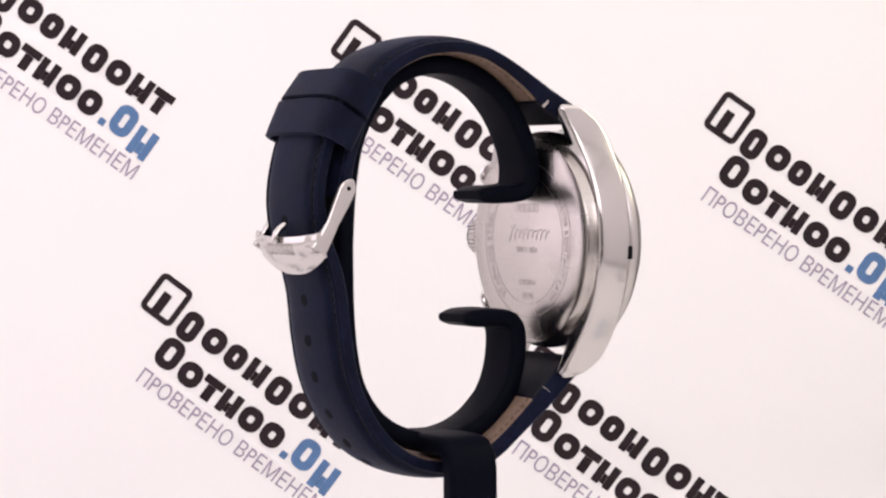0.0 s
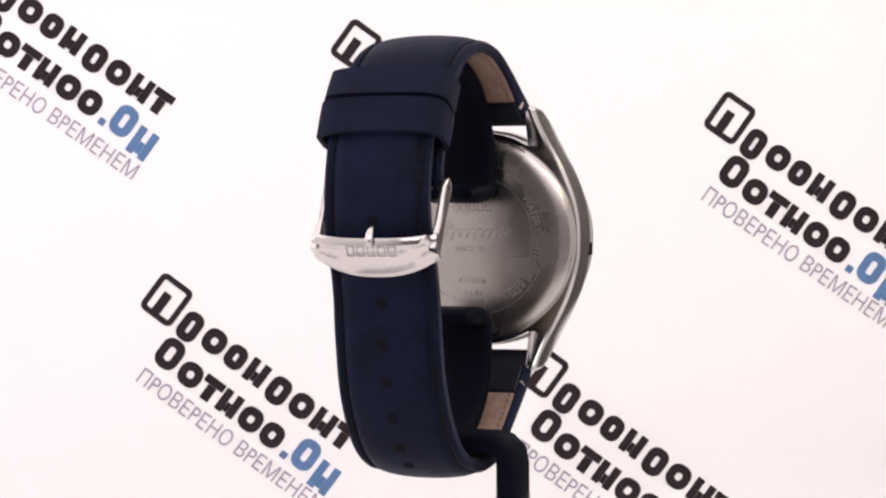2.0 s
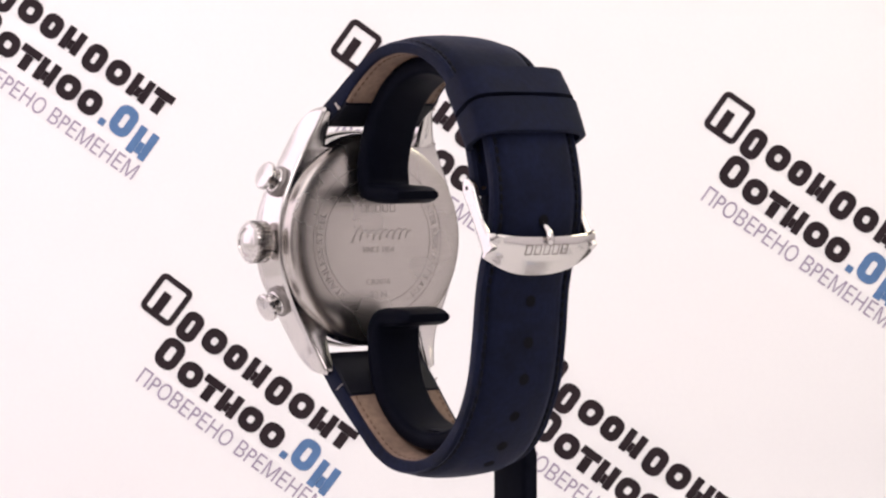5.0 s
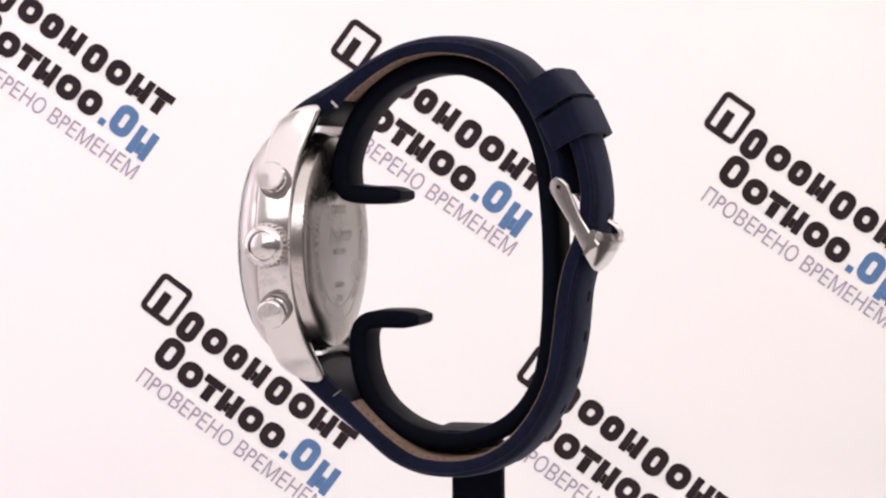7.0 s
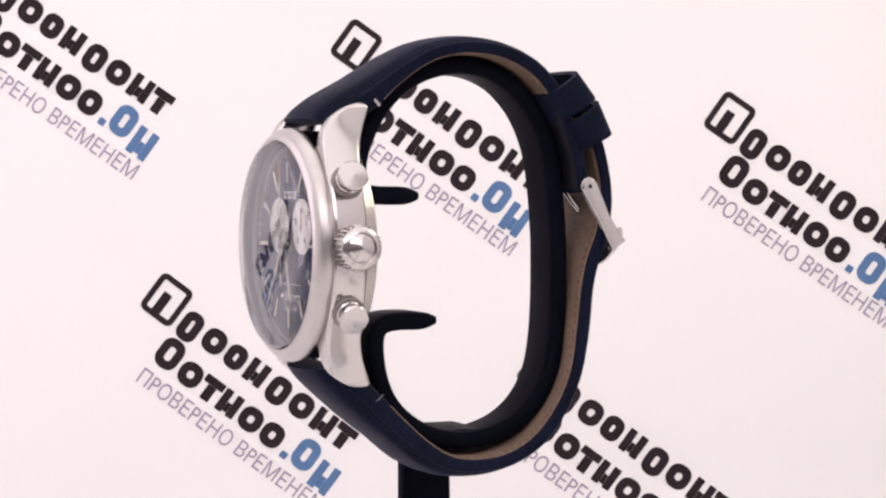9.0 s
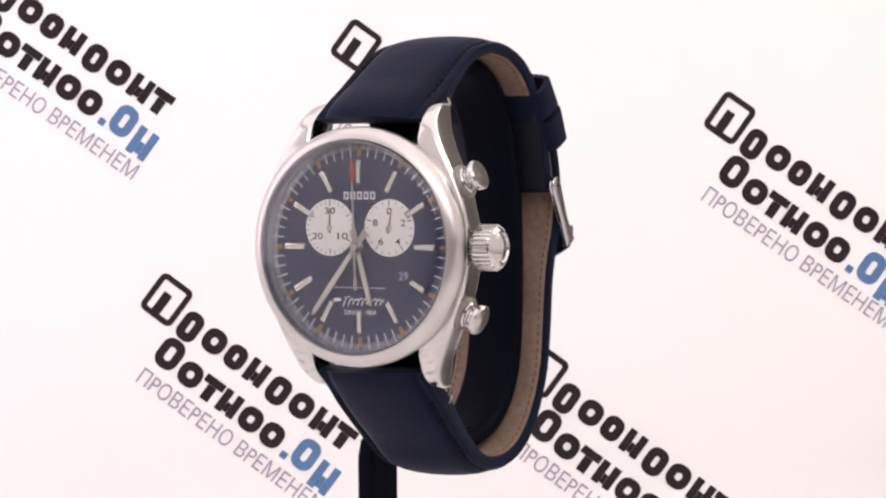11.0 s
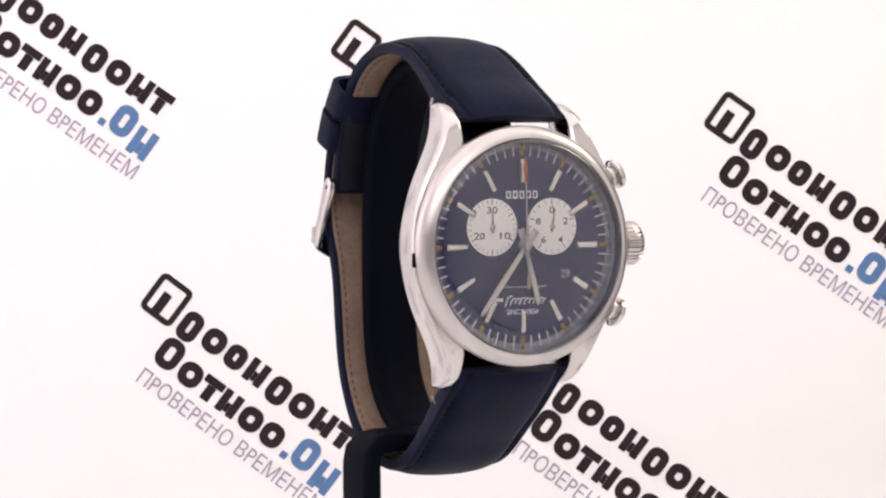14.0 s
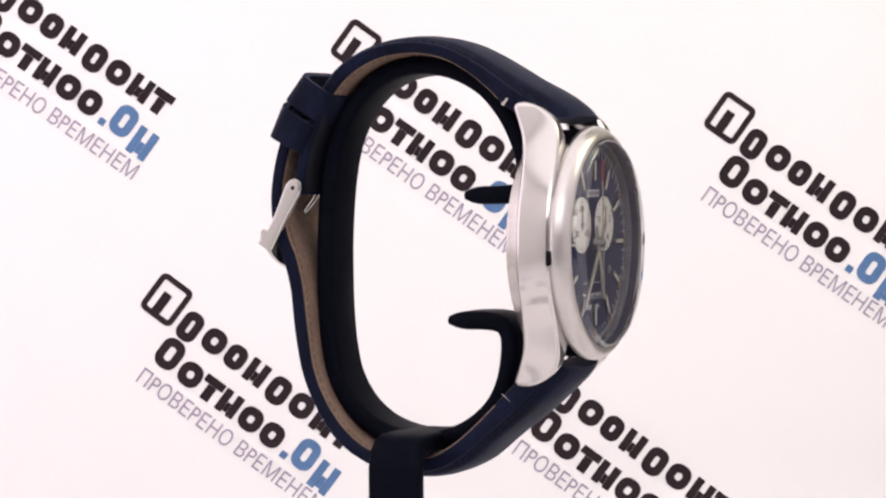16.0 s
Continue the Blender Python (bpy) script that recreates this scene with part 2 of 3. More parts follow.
def mark_block(bm, place, cx, cy, w, h, t):
    """Two stems with a thick bar between them, and slots above and below."""
    outline(bm, place, rounded(cx - w / 2 + t / 2, cy, t, h, 1.5))
    outline(bm, place, rounded(cx + w / 2 - t / 2, cy, t, h, 1.5))
    outline(bm, place, rounded(cx, cy - h * 0.18, w - 2 * t - 0.5, h * 0.42, 0.8))


def mark_post(bm, place, cx, cy, w, h, t):
    outline(bm, place, rounded(cx, cy + h / 2 - t / 2, w, t, 1.5))
    outline(bm, place, rounded(cx, cy - t / 2 - 0.4, t * 1.15, h - t, 1.5))


WORD_ONE = [(62, -14, "r", 38, 56), (112, -9, "r", 43, 45), (159, -9, "r", 38, 45), (205, -9, "b", 38, 44), (255, -12, "r", 40, 52), (304, -9, "r", 43, 45), (353, -9, "b", 40, 44), (396, -9, "p", 40, 44)]
WORD_TWO = [(62, -74, "r", 44, 58), (113, -82, "r", 44, 45), (157, -82, "p", 40, 44), (199, -82, "b", 38, 44), (246, -82, "r", 43, 45), (293, -82, "r", 42, 45)]
WORD_BLUE = [(330, -98, "d", 13, 13), (362, -74, "r", 42, 58), (412, -88, "b", 40, 54)]


def print_block(ox, oz, k, slant, lean=0.0, spread=1.0):
    """ox, oz: the middle of the frame mark on the unrolled paper, in millimetres."""
    cs, sn = math.cos(slant), math.sin(slant)

    def place(u, v):
        return sheet(oz + PX * k * (-u * sn + v * cs), ox + PX * k * (u * cs + v * sn), 0.15)

    def line(word, mat, name):
        bm = bmesh.new()
        for u, v, kind, w, h in word:
            if kind == "r":
                mark_ring(bm, place, u, v, w, h, 15.5)
            elif kind == "b":
                mark_block(bm, place, u, v, w, h, 14.5)
            elif kind == "p":
                mark_post(bm, place, u, v, w, h, 15)
            else:
                outline(bm, place, rounded(u, v, w, h, 2))
        part(name, bm, mat, backdrop, smooth=0)

    bm = bmesh.new()
    outline(bm, place, rounded(0, 0, 68, 78, 12), rounded(0, 0, 47, 57, 3))
    outline(bm, place, rounded(-3.5, -9, 17, 39, 1.5))
    part("printed_frame_mark", bm, INK, backdrop, "dark rounded frame mark", smooth=0)
    line(WORD_ONE, INK, "printed_wordmark")
    line(WORD_TWO, INK, "printed_wordmark")
    line(WORD_BLUE, INK_BLUE, "printed_blue_wordmark")
    bm = bmesh.new()
    lettering(bm, "ПPОВЕPЕНО ВPЕМЕНЕМ", 400, lambda x, y: place(241 + x - 134 * lean, -134 * spread + y), height=31)
    part("printed_slogan", bm, INK_GREY, backdrop, smooth=0)


S0 = 46.9              # where the first block's height lies on the paper
for i in range(-4, 7):
    for j in range(-9, 3):
        ox, oz = -69.06 + (94.2 - 0.9 * j) * i + 48.0 * j, S0 - 19.2 * i + 63.3 * j
        if (-300 < ox < 80 and -580 < oz < 320) or (135 < ox < 270 and -480 < oz < -100):
            print_block(ox, oz + (0.6 if i > 0 else 0), 1 - 0.0002 * (oz - S0), SLANT - radians(0.018 * (oz - S0) + (0.9 if i > 0 else 0)), *((0.06, 1.035) if i < 0 else (0.0, 1.06) if i > 0 and j < 0 else ()))

# ---- the stand: a black open loop on a side post ----
stand = tagged(new("watch_stand"), "black plastic display stand shaped like an open loop", "display stand")
LOOP = [(-6.0, 8.0), (-9.8, 8.05), (-13.6, 8.2), (-16.2, 8.9), (-16.8, 11.1), (-16.7, 14.0), (-15.5, 17.8), (-13.1, 22.2), (-9.7, 26.0), (-5.8, 28.4), (-1.9, 29.7), (1.9, 30.1),
        (5.8, 29.6), (9.7, 28.0), (13.0, 25.4), (15.9, 21.7), (18.1, 16.7), (19.2, 11.4), (19.8, 5.6), (20.1, -0.2), (20.1, -7.0), (19.9, -12.8), (19.3, -18.6), (18.1, -23.5),
        (15.6, -27.8), (12.2, -30.9), (8.4, -32.7), (4.0, -33.7), (-0.4, -33.5), (-4.7, -32.3), (-8.6, -29.9), (-11.5, -26.7), (-13.2, -22.8), (-13.9, -18.5), (-13.8, -15.5), (-12.6, -13.7), (-9.9, -13.1), (-6.0, -13.1), (-2.9, -13.1)]


def band(bm, pts, half, thick, x0=0.0, taper=True):
    """A rounded flat bar that follows (y, z) points, its width along x."""
    rings = []
    n = len(pts)
    for i, p in enumerate(pts):
        d = (pts[min(n - 1, i + 1)] - pts[max(0, i - 1)]).normalized()
        nx = Vector((-d.y, d.x))
        e = min(i, n - 1 - i)
        k = [0.45, 0.78, 0.93][e] if taper and e < 3 else 1.0
        t, h = thick * k / 2, half - (1 - k) * 1.2
        r = min(t, 1.2)
        sec = []
        for sx, sn, a0 in ((1, 1, 0), (-1, 1, 90), (-1, -1, 180), (1, -1, 270)):
            for q in range(4):
                a = radians(a0 + 30 * q)
                sec.append((sx * (h - r) + r * math.cos(a), sn * (t - r) + r * math.sin(a)))
        rings.append([(x0 + x, p.x + nx.x * m, p.y + nx.y * m) for x, m in sec])
    return loft(bm, rings)


part("loop", band(bmesh.new(), spline([(a, b, 0) for a, b in LOOP], 150), 5.0, 3.1), STAND, stand, smooth=60)
# side arm and post: one flat bar bent down at a right angle
POST_X, POST_Y = -14.4, 2.4
bm = bmesh.new()
ARM = [(3.0, -33.6), (-4.0, -33.6), (-10.5, -33.6), (-12.6, -34.0), (-14.0, -35.3), (-14.4, -37.4), (-14.4, -45.0), (-14.4, -80.0), (-14.4, FLOOR_Z)]
rings = []
arm = [Vector((a, b, 0)) for a, b in ARM]
for i, p in enumerate(arm):
    d = (arm[min(len(arm) - 1, i + 1)] - arm[max(0, i - 1)]).normalized()
    nx = Vector((-d.y, d.x, 0))
    ring = []
    for u, w in rounded(0, 0, 9.2, 3.3, 0.9):
        ring.append((p.x + nx.x * w, POST_Y + u, p.y + nx.y * w))
    rings.append(ring)
part("post", loft(bm, rings), STAND, stand, smooth=60)

# ---- the watch ----
watch = tagged(new("wristwatch"), "steel chronograph with navy dial and strap, on a black stand", "watch")
AXIS_Y = Matrix.Rotation(radians(90), 4, "X")      # turns z into -y: heights count towards the face


def table(x, xs, ys):
    return float(np.interp(x, xs, ys))


def eased(z, xs, ys, reach=2.0):
    """A table read with its corners smoothed."""
    return sum(table(abs(z + reach * d / 6), xs, ys) * (7 - abs(d)) for d in range(-6, 7)) / 49


def case_front(z):
    return eased(abs(z), (0, 13, 17.4, 20.2, 22.0, 23.0, 24.0), (-27.0, -26.95, -26.6, -25.6, -24.2, -22.4, -18.0), 2.6)


def case_back(z):
    return eased(abs(z), (0, 10, 15, 18, 20.5, 22.3, 24.0), (-20.9, -20.9, -20.6, -19.8, -18.7, -17.7, -17.2), 3.5)


def case_half(z):
    """Half the width of the case, lugs included, at that height."""
    return eased(abs(z), (0, 3, 6, 9, 12.2, 14.6, 18.5, 22.0, 26.0), (19.6, 19.5, 19.0, 18.1, 16.75, 15.4, 13.3, 12.2, 11.5), 4.5)


LUG_FOOT, LUG_TIP, LUG_IN = 16.4, 23.4, 9.95


def case_section(z, x0, x1, shrink=1.0):
    """A section of the case across x and y, with softly broken corners."""
    yf, yb = case_front(z), case_back(z)
    hw, hd = (x1 - x0) / 2 * shrink, (yb - yf) / 2 * (0.25 + 0.75 * shrink)
    ring = rounded((x0 + x1) / 2, (yf + yb) / 2, 2 * hw, 2 * hd, min(0.75, hw * 0.7, hd * 0.7), 6)
    return [(x * (1 - 0.028 * (y - yf) / (yb - yf)), y) for x, y in ring]     # the flanks draw in towards the back


bm = bmesh.new()
loft(bm, [[(x, y, z) for x, y in case_section(z, -case_half(z), case_half(z))] for z in np.linspace(-LUG_FOOT, LUG_FOOT, 45)])
lathe(bm, [(15.0, 20.9), (18.4, 20.9), (18.9, 21.5), (19.0, 22.4), (19.0, 25.8), (18.8, 26.9), (15.0, 26.95)], AXIS_Y)
body = part("case_body", bm, STEEL, watch, "polished steel case middle", smooth=50)
for sx in (-1, 1):
    for sz in (-1, 1):
        rings = []
        for k in range(30):
            t = k / 29
            z = LUG_FOOT + (LUG_TIP - LUG_FOOT) * (1 - (1 - t) ** 1.6)
            q = max(0.0, (z - 22.5) / (LUG_TIP - 22.5))
            rings.append([(sx * x, y, sz * z) for x, y in case_section(z, LUG_IN, case_half(z), math.sqrt(max(0.06, 1 - q * q)))])
        part("lug", loft(bmesh.new(), rings), STEEL, body, "curved polished steel lug", smooth=50)
bm = bmesh.new()
lathe(bm, [(17.2, 26.8), (19.1, 26.8), (19.4, 27.05), (19.5, 27.5), (19.45, 28.2), (19.2, 28.8), (18.6, 29.45), (17.9, 29.95), (17.4, 30.0), (17.2, 29.7), (17.15, 27.3)], AXIS_Y, n=128)
part("bezel", bm, SATIN, watch, "rounded satin steel bezel")
bm = bmesh.new()
lathe(bm, [(17.13, 29.65), (17.1, 28.5), (16.75, 27.45)], AXIS_Y, n=128)
part("chapter_ring", bm, DIAL, watch, "navy inner flange", smooth=60)
bm = bmesh.new()
lathe(bm, [(17.18, 29.5), (17.16, 30.35), (16.9, 30.8), (16.4, 31.02), (12, 31.17), (6, 31.22), (0, 31.23)], AXIS_Y, n=128)
crystal = part("crystal", bm, CRYSTAL, watch, "clear domed mineral crystal", smooth=60)
crystal.visible_shadow = False
bm = bmesh.new()
lathe(bm, [(18.7, 21.3), (18.45, 20.8), (18.3, 20.6), (18.25, 19.5), (18.0, 19.0), (17.4, 18.72), (16.0, 18.55), (14.6, 18.5), (0, 18.35)], AXIS_Y, n=128)
case_back_plate = part("case_back", bm, BRUSHED, watch, "brushed steel case back with engraved rings and lettering", smooth=35)

# engraving on the case back, read from behind


def on_back(x, z, lift=0.03):
    r = math.hypot(x, z)
    y = -18.35 - 0.15 * min(1, r / 14.6) + lift
    return Vector((-x, y + 0.015, z))


def arc_letters(text, radius, middle, span, height, upright=True):
    bm = bmesh.new()
    sgn = 1 if upright else -1

    def place(x, y):
        a = radians(middle) - sgn * x / radius
        r = radius + sgn * y
        return on_back(r * math.cos(a), r * math.sin(a))
    lettering(bm, text, radians(span) * radius, place, height=height)
    return part("engraving", bm, FAINT, case_back_plate, smooth=0)


for r in (11.2, 13.6):
    bm = bmesh.new()
    n = 120
    outline(bm, on_back, [((r + 0.05) * math.cos(2 * math.pi * i / n), (r + 0.05) * math.sin(2 * math.pi * i / n)) for i in range(n)],
            [((r - 0.07) * math.cos(2 * math.pi * i / n), (r - 0.07) * math.sin(2 * math.pi * i / n)) for i in range(n)])
    part("engraved_ring", bm, FAINT, case_back_plate, smooth=0)
arc_letters("STAINLESS STEEL", 12.35, 195, 78, 1.25, True)
arc_letters("WATER RESISTANT 5 ATM", 12.35, -8, 92, 1.25, True)
for text, w, z, h in (("SINCE 1854", 6.6, -1.7, 1.0), ("CR2016", 5.0, -7.4, 1.0), ("33 N", 3.4, -9.7, 1.1)):
    bm = bmesh.new()
    lettering(bm, text, w, lambda x, y: on_back(x, z + y), height=h)
    part("engraving", bm, FAINT, case_back_plate, smooth=0)


def wordmark_bars(bm, place, width, height, count, stroke):
    """A maker's mark as a plain row of bars."""
    step = width / count
    for i in range(count):
        cx = -width / 2 + step * (i + 0.5)
        outline(bm, place, rounded(cx, 0, step * 0.72, height, stroke * 0.3, 3), rounded(cx, 0, step * 0.72 - 2 * stroke, height - 2 * stroke, 0.02, 3))


def script_bar(bm, place, width, height, stroke):
    """A flowing line of writing as a plain wavy ribbon with a tall first stroke."""
    n = 260
    up, down = [], []
    for i in range(n + 1):
        t = i / n
        y = height * (0.17 + 0.13 * abs(math.sin(t * 9.0 + 0.6)) + (0.16 if t < 0.16 else 0)) * math.cos(t * math.pi * 18)
        x = -width / 2 + width * t + 0.034 * width * math.sin(t * math.pi * 18) + 0.45 * y
        up.append((x, y + stroke))
        down.append((x, y - stroke))
    a = [bm.verts.new(place(*p)) for p in up]
    b = [bm.verts.new(place(*p)) for p in down]
    for i in range(n):
        bm.faces.new((a[i], a[i + 1], b[i + 1], b[i]))


bm = bmesh.new()
wordmark_bars(bm, lambda x, y: on_back(x, 5.6 + y), 7.6, 1.4, 5, 0.16)
part("engraved_mark", bm, FAINT, case_back_plate, smooth=0)
bm = bmesh.new()
script_bar(bm, lambda x, y: on_back(x + 0.6, 1.0 + y), 12.5, 3.2, 0.12)
part("engraved_mark", bm, FAINT, case_back_plate, smooth=0)

# ---- crown and pushers ----
CASE_MID = -23.9


def radial(angle):
    """z along the radius at that angle of the face, from the case's middle."""
    a = radians(angle)
    d = Vector((math.cos(a), 0, math.sin(a)))
    m = d.to_track_quat("Z", "Y").to_matrix().to_4x4()
    return Matrix.Translation((0, CASE_MID, 0)) @ m


m = radial(0) @ Matrix.Translation((0, 0, -0.5))
bm = bmesh.new()
lathe(bm, [(1.7, 19.0), (1.7, 20.3), (2.4, 20.4), (2.4, 20.7)], m, 32)
crown = part("crown", bm, STEEL, watch, "fluted steel crown")
bm = bmesh.new()
rings = []
for r, h in ((2.6, 20.5), (3.45, 20.7), (3.7, 21.0), (3.7, 23.6), (3.45, 24.0)):
    rings.append([m @ Vector(((r - (0.42 if k % 4 > 1 and r > 3.3 else 0)) * math.cos(2 * math.pi * k / 112), (r - (0.42 if k % 4 > 1 and r > 3.3 else 0)) * math.sin(2 * math.pi * k / 112), h)) for k in range(112)])
loft(bm, rings)
part("fluted_grip", bm, STEEL, crown, smooth=30)
bm = bmesh.new()
lathe(bm, [(3.4, 23.9), (2.9, 24.4), (2.5, 24.5), (2.35, 24.25), (2.15, 24.35), (1.4, 24.8), (0, 24.95)], m, 40)
part("crown_cap", bm, STEEL, crown, smooth=50)
for ang in (22.0, -22.0):
    # the pushers stand less steep than the radius: moved off the case's middle
    m = Matrix.Translation((-1.2, 0, math.copysign(2.98, ang))) @ radial(ang)
    bm = bmesh.new()
    lathe(bm, [(2.2, 15.5), (2.2, 20.75), (2.0, 21.0), (1.5, 21.0), (1.5, 22.0)], m, 40)
    pusher = part("pusher", bm, STEEL, watch, "round steel chronograph pusher", smooth=30)
    # raised dark ring; the recess shade round the pusher is its colour
    bm = bmesh.new()
    lathe(bm, [(1.45, 20.7), (2.55, 20.65), (2.75, 20.4), (2.75, 17.0), (1.45, 17.0)], m, 40)
    part("pusher_shade_ring", bm, DARK_STEEL, pusher, "dark ring standing in for shade round the pusher", smooth=30)
    bm = bmesh.new()
    lathe(bm, [(1.4, 21.0), (1.85, 21.1), (1.85, 21.4), (1.6, 21.5), (1.6, 21.9), (2.3, 22.2), (2.5, 22.4), (2.5, 22.95), (2.3, 23.2), (0, 23.28)], m, 40)
    part("pusher_cap", bm, STEEL, pusher, smooth=30)
# small dark block on the case flank, just behind the bezel
bm = bmesh.new()
box(bm, -19.25, -26.75, -1.9, 0.7, 0.9, 2.3, bevel=0.2)
part("flank_dark_block", bm, DARK_MATT, watch, "small dark block on the case flank")

# ---- dial ----
DIAL_Y = -27.4


def on_dial(x, z, lift=0.02):
    return Vector((x, DIAL_Y - lift, z))


bm = bmesh.new()
lathe(bm, [(17.1, 26.9), (17.1, 27.4), (0, 27.4)], AXIS_Y, n=96)
dial = part("dial", bm, DIAL, watch, "navy blue dial with two silver subdials", smooth=30)


def tick(bm, cx, cz, r0, r1, angle, w, lift=0.03):
    a = radians(90 - angle)
    c, s = math.cos(a), math.sin(a)
    q = [(r0, -w / 2), (r1, -w / 2), (r1, w / 2), (r0, w / 2)]
    bm.faces.new([bm.verts.new(on_dial(cx + r * c - t * s, cz + r * s + t * c, lift)) for r, t in q])


bm = bmesh.new()
for i in range(300):
    if i % 5 == 0:
        if i % 25:
            tick(bm, 0, 0, 14.5, 16.7, i * 1.2, 0.17)
    else:
        tick(bm, 0, 0, 15.7, 16.7, i * 1.2, 0.09)
tagged(part("minute_track", bm, WHITE_PRINT, dial, "fine white printed minute track", smooth=0), kind="stuff")
bm = bmesh.new()
for i in range(240):
    a = 2 * math.pi * i / 240
    w = 0.05
    quad = []
    for r, h, side in ((16.78, 27.53, -1), (17.07, 28.45, -1), (17.07, 28.45, 1), (16.78, 27.53, 1)):
        r -= 0.03
        quad.append(bm.verts.new((r * math.cos(a) - side * w * math.sin(a), -h, r * math.sin(a) + side * w * math.cos(a))))
    bm.faces.new(quad)
tagged(part("flange_track", bm, WHITE_PRINT, dial, "fine white lines round the flange", smooth=0), kind="stuff")
for h in range(12):
    a = -radians(h * 30)
    turn = Matrix.Rotation(-a, 4, "Y")
    bm = bmesh.new()
    box(bm, 0, DIAL_Y - 0.28, 12.1 if h != 4 else 12.4, 1.05, 0.5, 3.9 if h != 4 else 3.2, turn, 0.12)
    marker = part("hour_marker", bm, STEEL, dial, "applied steel baton hour marker", smooth=30)
    bm = bmesh.new()
    box(bm, 0, DIAL_Y - 0.54, 12.1 if h != 4 else 12.4, 0.5, 0.05, 3.3 if h != 4 else 2.6, turn)
    part("lume_strip", bm, LUME, marker, smooth=0)
    bm = bmesh.new()
    tick(bm, 0, 0, 14.7, 16.2, h * 30, 0.7)
    part("lume_plot", bm, AMBER, dial, "amber lume square", smooth=0)
for sx, nums, n in ((-1, (("30", 0), ("10", 120), ("20", 240)), 30), (1, (("0", 0), ("2", 72), ("4", 144), ("6", 216), ("8", 288)), 20)):
    cx, cz = sx * 5.55, 3.1
    bm = bmesh.new()
    lathe(bm, [(4.62, -0.02), (4.62, 0.05), (4.5, 0.08), (0, 0.08)], Matrix.Translation((cx, DIAL_Y, cz)) @ AXIS_Y, 72)
    sub = part("subdial", bm, SILVER_DIAL, dial, "silver-white subdial with black numerals", smooth=20)
    bm = bmesh.new()
    for i in range(n):
        big = i % (5 if n == 30 else 4) == 0
        tick(bm, cx, cz, 3.55 if big else 3.85, 4.4, i * 360 / n, 0.16 if big else 0.09, 0.1)
    part("subdial_track", bm, BLACK_PRINT, sub, smooth=0)
    for text, ang in nums:
        bm = bmesh.new()
        a = radians(90 - ang)
        r = 2.7 if len(text) == 1 else 2.75
        lettering(bm, text, 0.95 if len(text) == 1 else 1.95, lambda x, y: on_dial(cx + r * math.cos(a) + x, cz + r * math.sin(a) + y, 0.1), height=1.1, weight=0.01)
        part("numeral", bm, BLACK_PRINT, sub, smooth=0)
bm = bmesh.new()
wordmark_bars(bm, lambda x, y: on_dial(x, 8.3 + y), 6.2, 1.25, 5, 0.24)
part("dial_mark", bm, WHITE_PRINT, dial, smooth=0)
bm = bmesh.new()
script_bar(bm, lambda x, y: on_dial(x + 0.5, -8.9 + y), 7.6, 1.9, 0.13)
box(bm, -4.3, DIAL_Y - 0.03, -8.6, 1.4, 0.01, 0.55)
part("dial_mark", bm, WHITE_PRINT, dial, smooth=0)
bm = bmesh.new()
lettering(bm, "SINCE 1854", 5.9, lambda x, y: on_dial(x, -10.6 + y), height=0.85)
part("dial_lettering", bm, WHITE_PRINT, dial, smooth=0)
bm = bmesh.new()
box(bm, -0.1, DIAL_Y - 0.03, -6.6, 9.6, 0.01, 0.1)
part("dial_line", bm, WHITE_PRINT, dial, smooth=0)
bm = bmesh.new()
box(bm, 8.1, DIAL_Y - 0.0, -4.6, 2.6, 0.06, 1.9)
date = part("date_window", bm, DIAL, dial, smooth=0)
bm = bmesh.new()
lettering(bm, "29", 1.7, lambda x, y: on_dial(8.1 + x, -4.6 + y, 0.06), height=1.35, weight=0.01)
part("numeral", bm, GREY_PRINT, date, smooth=0)


# ---- dial pointers ----
def pointer(name, cx, cz, angle, level, shape, thick, mat, parent, label=""):
    """shape: half widths along the pointer, (distance, half width)."""
    a = radians(90 - angle)
    c, s = math.cos(a), math.sin(a)
    bm = bmesh.new()
    rings = []
    for d, w in shape:
        rings.append([(cx + d * c - t * s, DIAL_Y - level - k, cz + d * s + t * c) for t, k in ((-w, 0), (-w, thick * 0.6), (0, thick), (w, thick * 0.6), (w, 0))])
    loft(bm, rings)
    return part(name, bm, mat, parent, label, smooth=20)


hour = pointer("hour_pointer", 0, 0, 165, 0.9, [(-2.9, 0.62), (-1.1, 0.5), (0, 0.7), (1.2, 0.4), (6.0, 0.5), (9.4, 0.42), (9.8, 0.15)], 0.25, SATIN, watch, "steel hour pointer with lume")
pointer("lume_strip", 0, 0, 165, 1.16, [(1.6, 0.28), (6.0, 0.36), (9.2, 0.28)], 0.04, LUME, hour)
minute = pointer("minute_pointer", 0, 0, 217, 1.3, [(-3.2, 0.6), (-1.1, 0.48), (0, 0.65), (1.2, 0.4), (8.0, 0.5), (13.2, 0.36), (13.8, 0.12)], 0.25, SATIN, watch, "steel minute pointer with lume")
pointer("lume_strip", 0, 0, 217, 1.56, [(1.6, 0.28), (8.0, 0.36), (13.0, 0.22)], 0.04, LUME, minute)
second = pointer("seconds_pointer", 0, 0, 358.5, 1.8, [(-7.0, 0.2), (-5.6, 0.35), (-4.6, 0.14), (0, 0.3), (5, 0.13), (10.4, 0.11)], 0.18, SATIN, watch, "thin chronograph seconds pointer with orange tip")
pointer("orange_tip", 0, 0, 358.5, 1.81, [(10.3, 0.18), (12.6, 0.4), (14.2, 0.08)], 0.14, ORANGE, second)
bm = bmesh.new()
